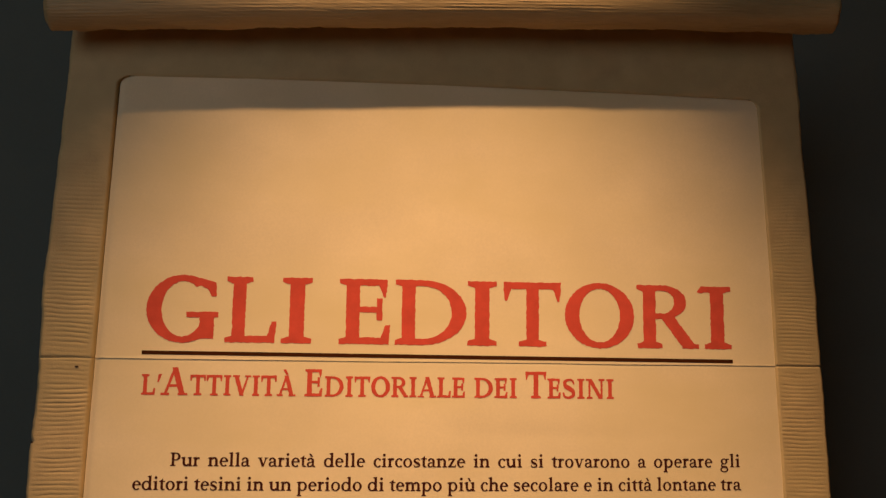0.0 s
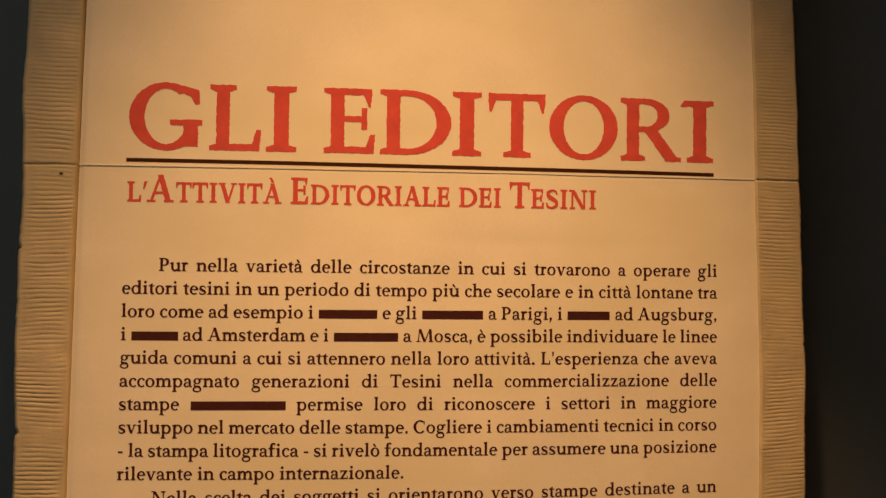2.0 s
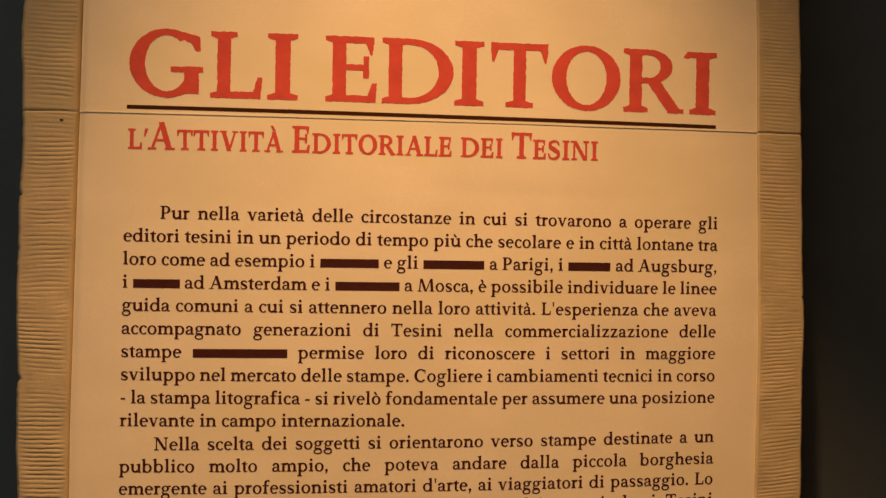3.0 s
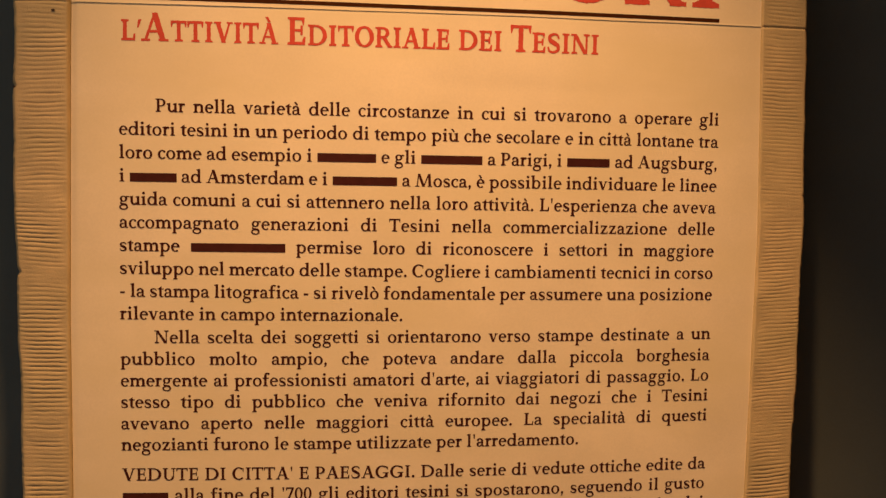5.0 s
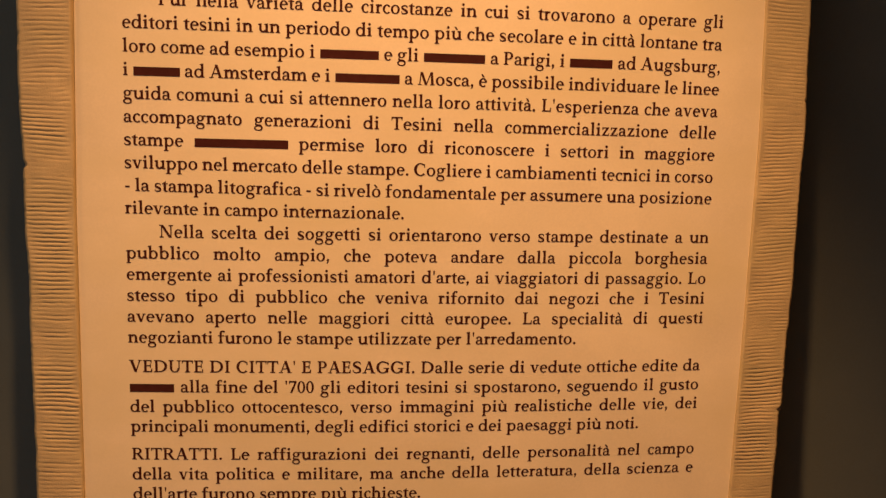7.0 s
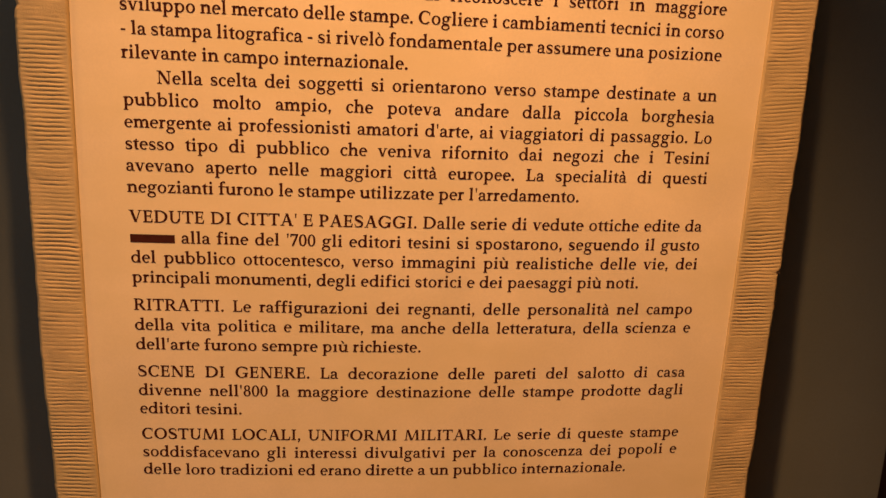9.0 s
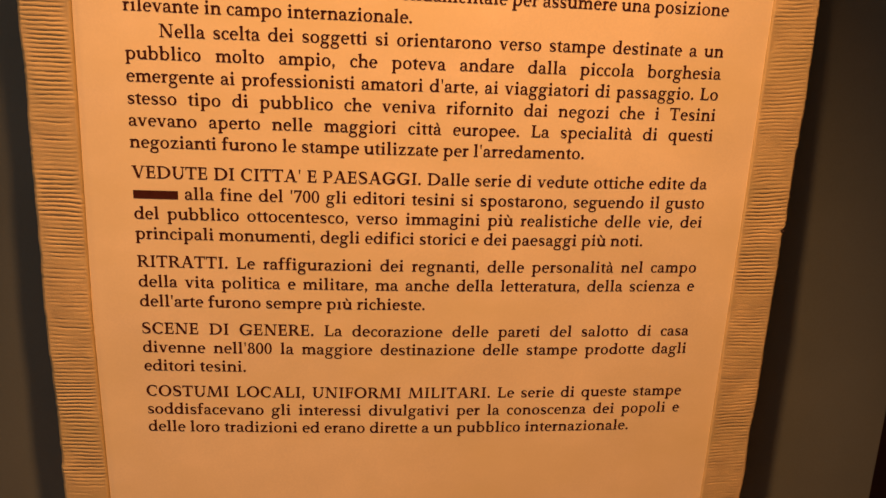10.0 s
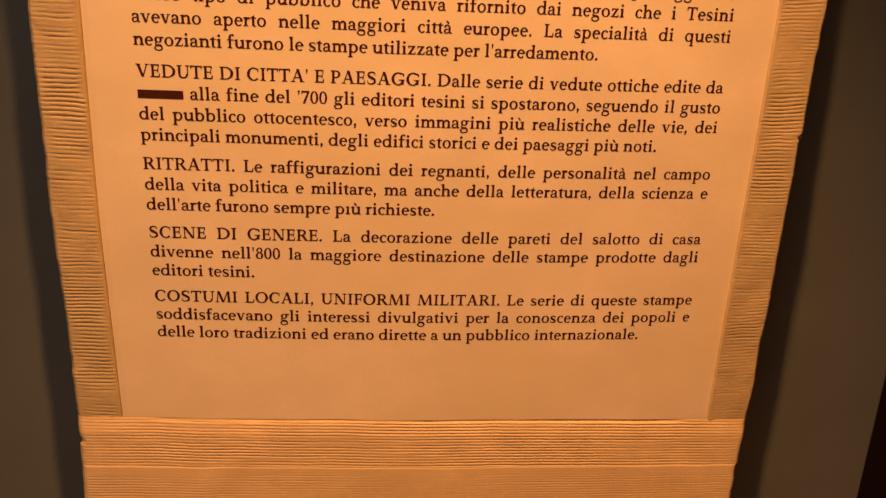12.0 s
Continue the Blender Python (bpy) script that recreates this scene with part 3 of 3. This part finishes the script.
glyph("M", 1000, line(0.135, 0, 0.205, CAP, 0.062), line(0.230, CAP, 0.490, 0, 0.140), line(0.770, CAP, 0.500, 0, 0.062), line(0.845, 0, 0.795, CAP, 0.140), bar(0.03, 0.25, 0, 0.04), bar(0.72, 0.965, 0, 0.04))
glyph("U", 778, stem(0.120, 0.22, CAP, 0.130), foot(0.120, CAP, 0.13, 0.07, 0.07, -1), stem(0.600, 0.22, CAP, 0.060), foot(0.600, CAP, 0.06, 0.085, 0.085, -1), ring(0.390, 0.235, 0.270, 0.247, 0.120, 0.058, 180, 360))
glyph("S", 611, brush([(0.505, 0.52), (0.46, 0.63), (0.32, 0.675), (0.145, 0.60), (0.155, 0.455), (0.31, 0.36), (0.475, 0.25), (0.47, 0.095), (0.29, 0.022), (0.135, 0.06), (0.075, 0.20)],
                      [0.035, 0.055, 0.058, 0.10, 0.125, 0.150, 0.125, 0.10, 0.058, 0.055, 0.035]))
glyph("À", 778, GLYPHS["A"][1], [[(x + 0.11, y + 0.235) for x, y in ACCENT[0]]])

LIFT = 0.00013


def spread(pts, by):
    """The outline of a stroke grown by the width that its ink has run."""
    area = sum(a[0] * b[1] - b[0] * a[1] for a, b in zip(pts, pts[1:] + pts[:1]))
    sign, n, grown = (1 if area > 0 else -1), len(pts), []
    for k in range(n):
        (ax, az), (bx, bz), (cx, cz) = pts[k - 1], pts[k], pts[(k + 1) % n]
        d0, d1 = math.hypot(bx - ax, bz - az) or 1e-9, math.hypot(cx - bx, cz - bz) or 1e-9
        nx, nz = (bz - az) / d0 + (cz - bz) / d1, -(bx - ax) / d0 - (cx - bx) / d1
        k2 = max(0.6, (nx * nx + nz * nz) / 2)
        grown.append((bx + sign * by * nx / k2, bz + sign * by * nz / k2))
    return grown


def set_letters(name, placed, mat, parent, rough=0.0, label="", run=0.0):
    """placed: rows of glyph, x, baseline height, size across, size upwards. One mesh of ink that follows the paper."""
    verts, faces = [], []
    for polys, x0, z0, wide, tall in placed:
        for k, poly in enumerate(polys):
            pts = [(x0 + wide * px, z0 + tall * py) for px, py in poly]
            if run:
                pts = spread(pts, run)
            if rough:
                fine = []
                for (ax, az), (bx, bz) in zip(pts, pts[1:] + pts[:1]):
                    n = max(1, int(math.hypot(bx - ax, bz - az) / (rough * 2.2)))
                    fine += [(ax + (bx - ax) * s / n, az + (bz - az) * s / n) for s in range(n)]
                pts = [(x + rough * 0.55 * float(bumps(x * 1700, z * 1700, 1)), z + rough * 0.55 * float(bumps(x * 1700, z * 1700, 2))) for x, z in fine]
            first = len(verts)
            for x, z in pts:
                verts.append((x, float(bow(x) + ripple(x, z) + section(z)) - LIFT - 0.000004 * (k % 12), z))
            faces.append(list(range(first, first + len(pts))))
    return mesh_object(name, verts, faces, mat, parent, False, label)


def words_of(text):
    """Words as (width, [(polygons, offset)]); #3277 stands for a plain bar of that width in thousandths."""
    found = []
    for word in text.split(" "):
        if word[0] == "#":
            width = int(word[1:]) / 1000
            n = int(width / 0.25) + 1
            cuts = [0.04 + (width - 0.08) * k / n for k in range(n + 1)]
            found.append((width, [([[(a, 0.0), (b, 0.0), (b, XH), (a, XH)]], 0.0) for a, b in zip(cuts, cuts[1:])]))
            continue
        x, signs = 0.0, []
        for sign in word:
            advance, polys = GLYPHS[sign]
            signs.append((polys, x))
            x += advance
        found.append((x, signs))
    return found


def slope(z):
    """The printed lines run slightly downhill, more so towards the foot of the sheet."""
    return float(np.interp(z, (1.12, 1.22, 1.30, 1.374, 1.388, 1.403, 1.417, 1.432, 1.45, 1.49, 1.53), (-0.0085, -0.0022, 0.0, 0.0008, 0.0028, -0.0030, -0.0050, -0.0046, -0.0028, -0.0023, -0.0008)))


def settled(x):
    """The glued paper has crept sideways a little between its two long edges."""
    return x - 0.0015 * (1 - min(1.0, (x / 0.19) ** 2))


def left_margin(z):
    return float(np.interp(z, (1.14, 1.18, 1.25, 1.33, 1.40, 1.47, 1.53), (-0.1906, -0.1916, -0.1923, -0.1928, -0.1925, -0.1920, -0.1914)))


def text_line(text, x0, x1, z, size, mat, parent):
    """One line of running text; justified between x0 and x1 when x1 is given."""
    words = words_of(text)
    ink = sum(w for w, _ in words) * size
    gap, squeeze = 0.25 * size, 1.0
    if x1 is not None:
        gap = (x1 - x0 - ink) / max(1, len(words) - 1)
        if gap < 0.20 * size:
            gap = 0.20 * size
            squeeze = (x1 - x0 - gap * (len(words) - 1)) / ink
    x, placed = x0, []
    for width, signs in words:
        placed += [(polys, settled(x + at * size * squeeze), z + slope(z) * (x + at * size - LEFT), size * squeeze, size) for polys, at in signs]
        x += width * size * squeeze + gap
    return set_letters("text_line", placed, mat, parent, run=0.00004)


BODY = 0.01145
LEFT, RIGHT = -0.1922, 0.1930
PARAGRAPHS = [
    (1.5320, 0.01435, 0.0224, [
        "Pur nella varietà delle circostanze in cui si trovarono a operare gli",
        "editori tesini in un periodo di tempo più che secolare e in città lontane tra",
        "loro come ad esempio i #3277 e gli #3501 a Parigi, i #2555 ad Augsburg,",
        "i #2556 ad Amsterdam e i #3611 a Mosca, è possibile individuare le linee",
        "guida comuni a cui si attennero nella loro attività. L'esperienza che aveva",
        "accompagnato generazioni di Tesini nella commercializzazione delle",
        "stampe #5166 permise loro di riconoscere i settori in maggiore",
        "sviluppo nel mercato delle stampe. Cogliere i cambiamenti tecnici in corso",
        "- la stampa litografica - si rivelò fondamentale per assumere una posizione",
        "rilevante in campo internazionale."]),
    (1.3878, 0.01378, 0.0212, [
        "Nella scelta dei soggetti si orientarono verso stampe destinate a un",
        "pubblico molto ampio, che poteva andare dalla piccola borghesia",
        "emergente ai professionisti amatori d'arte, ai viaggiatori di passaggio. Lo",
        "stesso tipo di pubblico che veniva rifornito dai negozi che i Tesini",
        "avevano aperto nelle maggiori città europee. La specialità di questi",
        "negozianti furono le stampe utilizzate per l'arredamento."]),
    (1.2993, 0.01348, 0.0, [
        "VEDUTE DI CITTA' E PAESAGGI. Dalle serie di vedute ottiche edite da",
        "#2555 alla fine del '700 gli editori tesini si spostarono, seguendo il gusto",
        "del pubblico ottocentesco, verso immagini più realistiche delle vie, dei",
        "principali monumenti, degli edifici storici e dei paesaggi più noti."]),
    (1.2397, 0.01370, 0.0, [
        "RITRATTI. Le raffigurazioni dei regnanti, delle personalità nel campo",
        "della vita politica e militare, ma anche della letteratura, della scienza e",
        "dell'arte furono sempre pıù richieste."]),
    (1.1928, 0.01345, 0.0, [
        "SCENE DI GENERE. La decorazione delle pareti del salotto di casa",
        "divenne nell'800 la maggiore destinazione delle stampe prodotte dagli",
        "editori tesini."]),
    (1.1470, 0.01330, 0.0, [
        "COSTUMI LOCALI, UNIFORMI MILITARI. Le serie di queste stampe",
        "soddisfacevano gli interessi divulgativi per la conoscenza dei popoli e",
        "delle loro tradizioni ed erano dirette a un pubblico internazionale."]),
]
for top, leading, indent, lines in PARAGRAPHS:
    for k, text in enumerate(lines):
        last = k == len(lines) - 1
        z = top - k * leading
        text_line(text, left_margin(z) + (indent if k == 0 else 0.0), None if last else RIGHT, z, BODY, INK, lower)

TITLE_RUN = 0.0003
# the red title, letter by letter: sign, left and right edge
for sign, x0, x1 in (("G", -0.1888, -0.1437), ("L", -0.1394, -0.1076), ("I", -0.1045, -0.0857), ("E", -0.0686, -0.0362), ("D", -0.0333, 0.0124),
                     ("I", 0.0131, 0.0320), ("T", 0.0364, 0.0740), ("O", 0.0766, 0.1229), ("R", 0.1248, 0.1668), ("Í", 0.1664, 0.1897)):
    polys = GLYPHS[sign][1]
    low, high = min(x for p in polys for x, _ in p), max(x for p in polys for x, _ in p)
    wide = (x1 - x0 - 2 * TITLE_RUN) / (high - low)
    set_letters("title_letter", [(polys, x0 + TITLE_RUN - low * wide, 1.6077 + TITLE_RUN, wide, (0.0412 - 2 * TITLE_RUN) / CAP)], RED, upper, 0.0006, run=TITLE_RUN)

# the red subtitle in small capitals: initials taller than the rest
SUBTITLE = (("L’", -0.1889, -0.1770, 0.0), ("ATTIVITÀ", -0.1749, -0.0946, 1.0), ("EDITORIALE", -0.0886, 0.0118, 1.0), ("DEI", 0.0181, 0.0449, 0.0), ("TESINI", 0.0509, 0.1082, 1.0))
placed = []
for word, start, end, tall in SUBTITLE:
    sizes = [0.0164 / CAP if tall and k == 0 else 0.0122 / CAP for k in range(len(word))]
    lead = min(x for p in GLYPHS[word[0]][1] for x, _ in p) * sizes[0]
    trail = (GLYPHS[word[-1]][0] - max(x for p in GLYPHS[word[-1]][1] for x, _ in p)) * sizes[-1]
    squeeze = (end - start) / (sum(GLYPHS[s][0] * w for s, w in zip(word, sizes)) - lead - trail)
    x = start - lead * squeeze
    for s, w in zip(word, sizes):
        # the tall A is broader and reaches back towards the apostrophe
        reach = 0.0020 if w > 0.02 and s == "A" else 0.0
        placed.append((GLYPHS[s][1], x - reach, 1.5750, w * squeeze + 0.75 * reach, w))
        x += GLYPHS[s][0] * w * squeeze
set_letters("subtitle", placed, RED, lower, 0.0003, run=0.00020)

# the dark rule under the title
def title_rule():
    x = np.linspace(-0.19, 0.19, 41)
    x, z = np.meshgrid(x, np.array([1.5992, 1.6016]), indexing="xy")
    z = z + 0.0004 - 0.0011 * (x + 0.19) / 0.38
    return sheet_object("title_rule", x, bow(x) + ripple(x, z) - PROUD - LIFT, z, RULE, upper, "thin dark brown rule under the title")


title_rule()
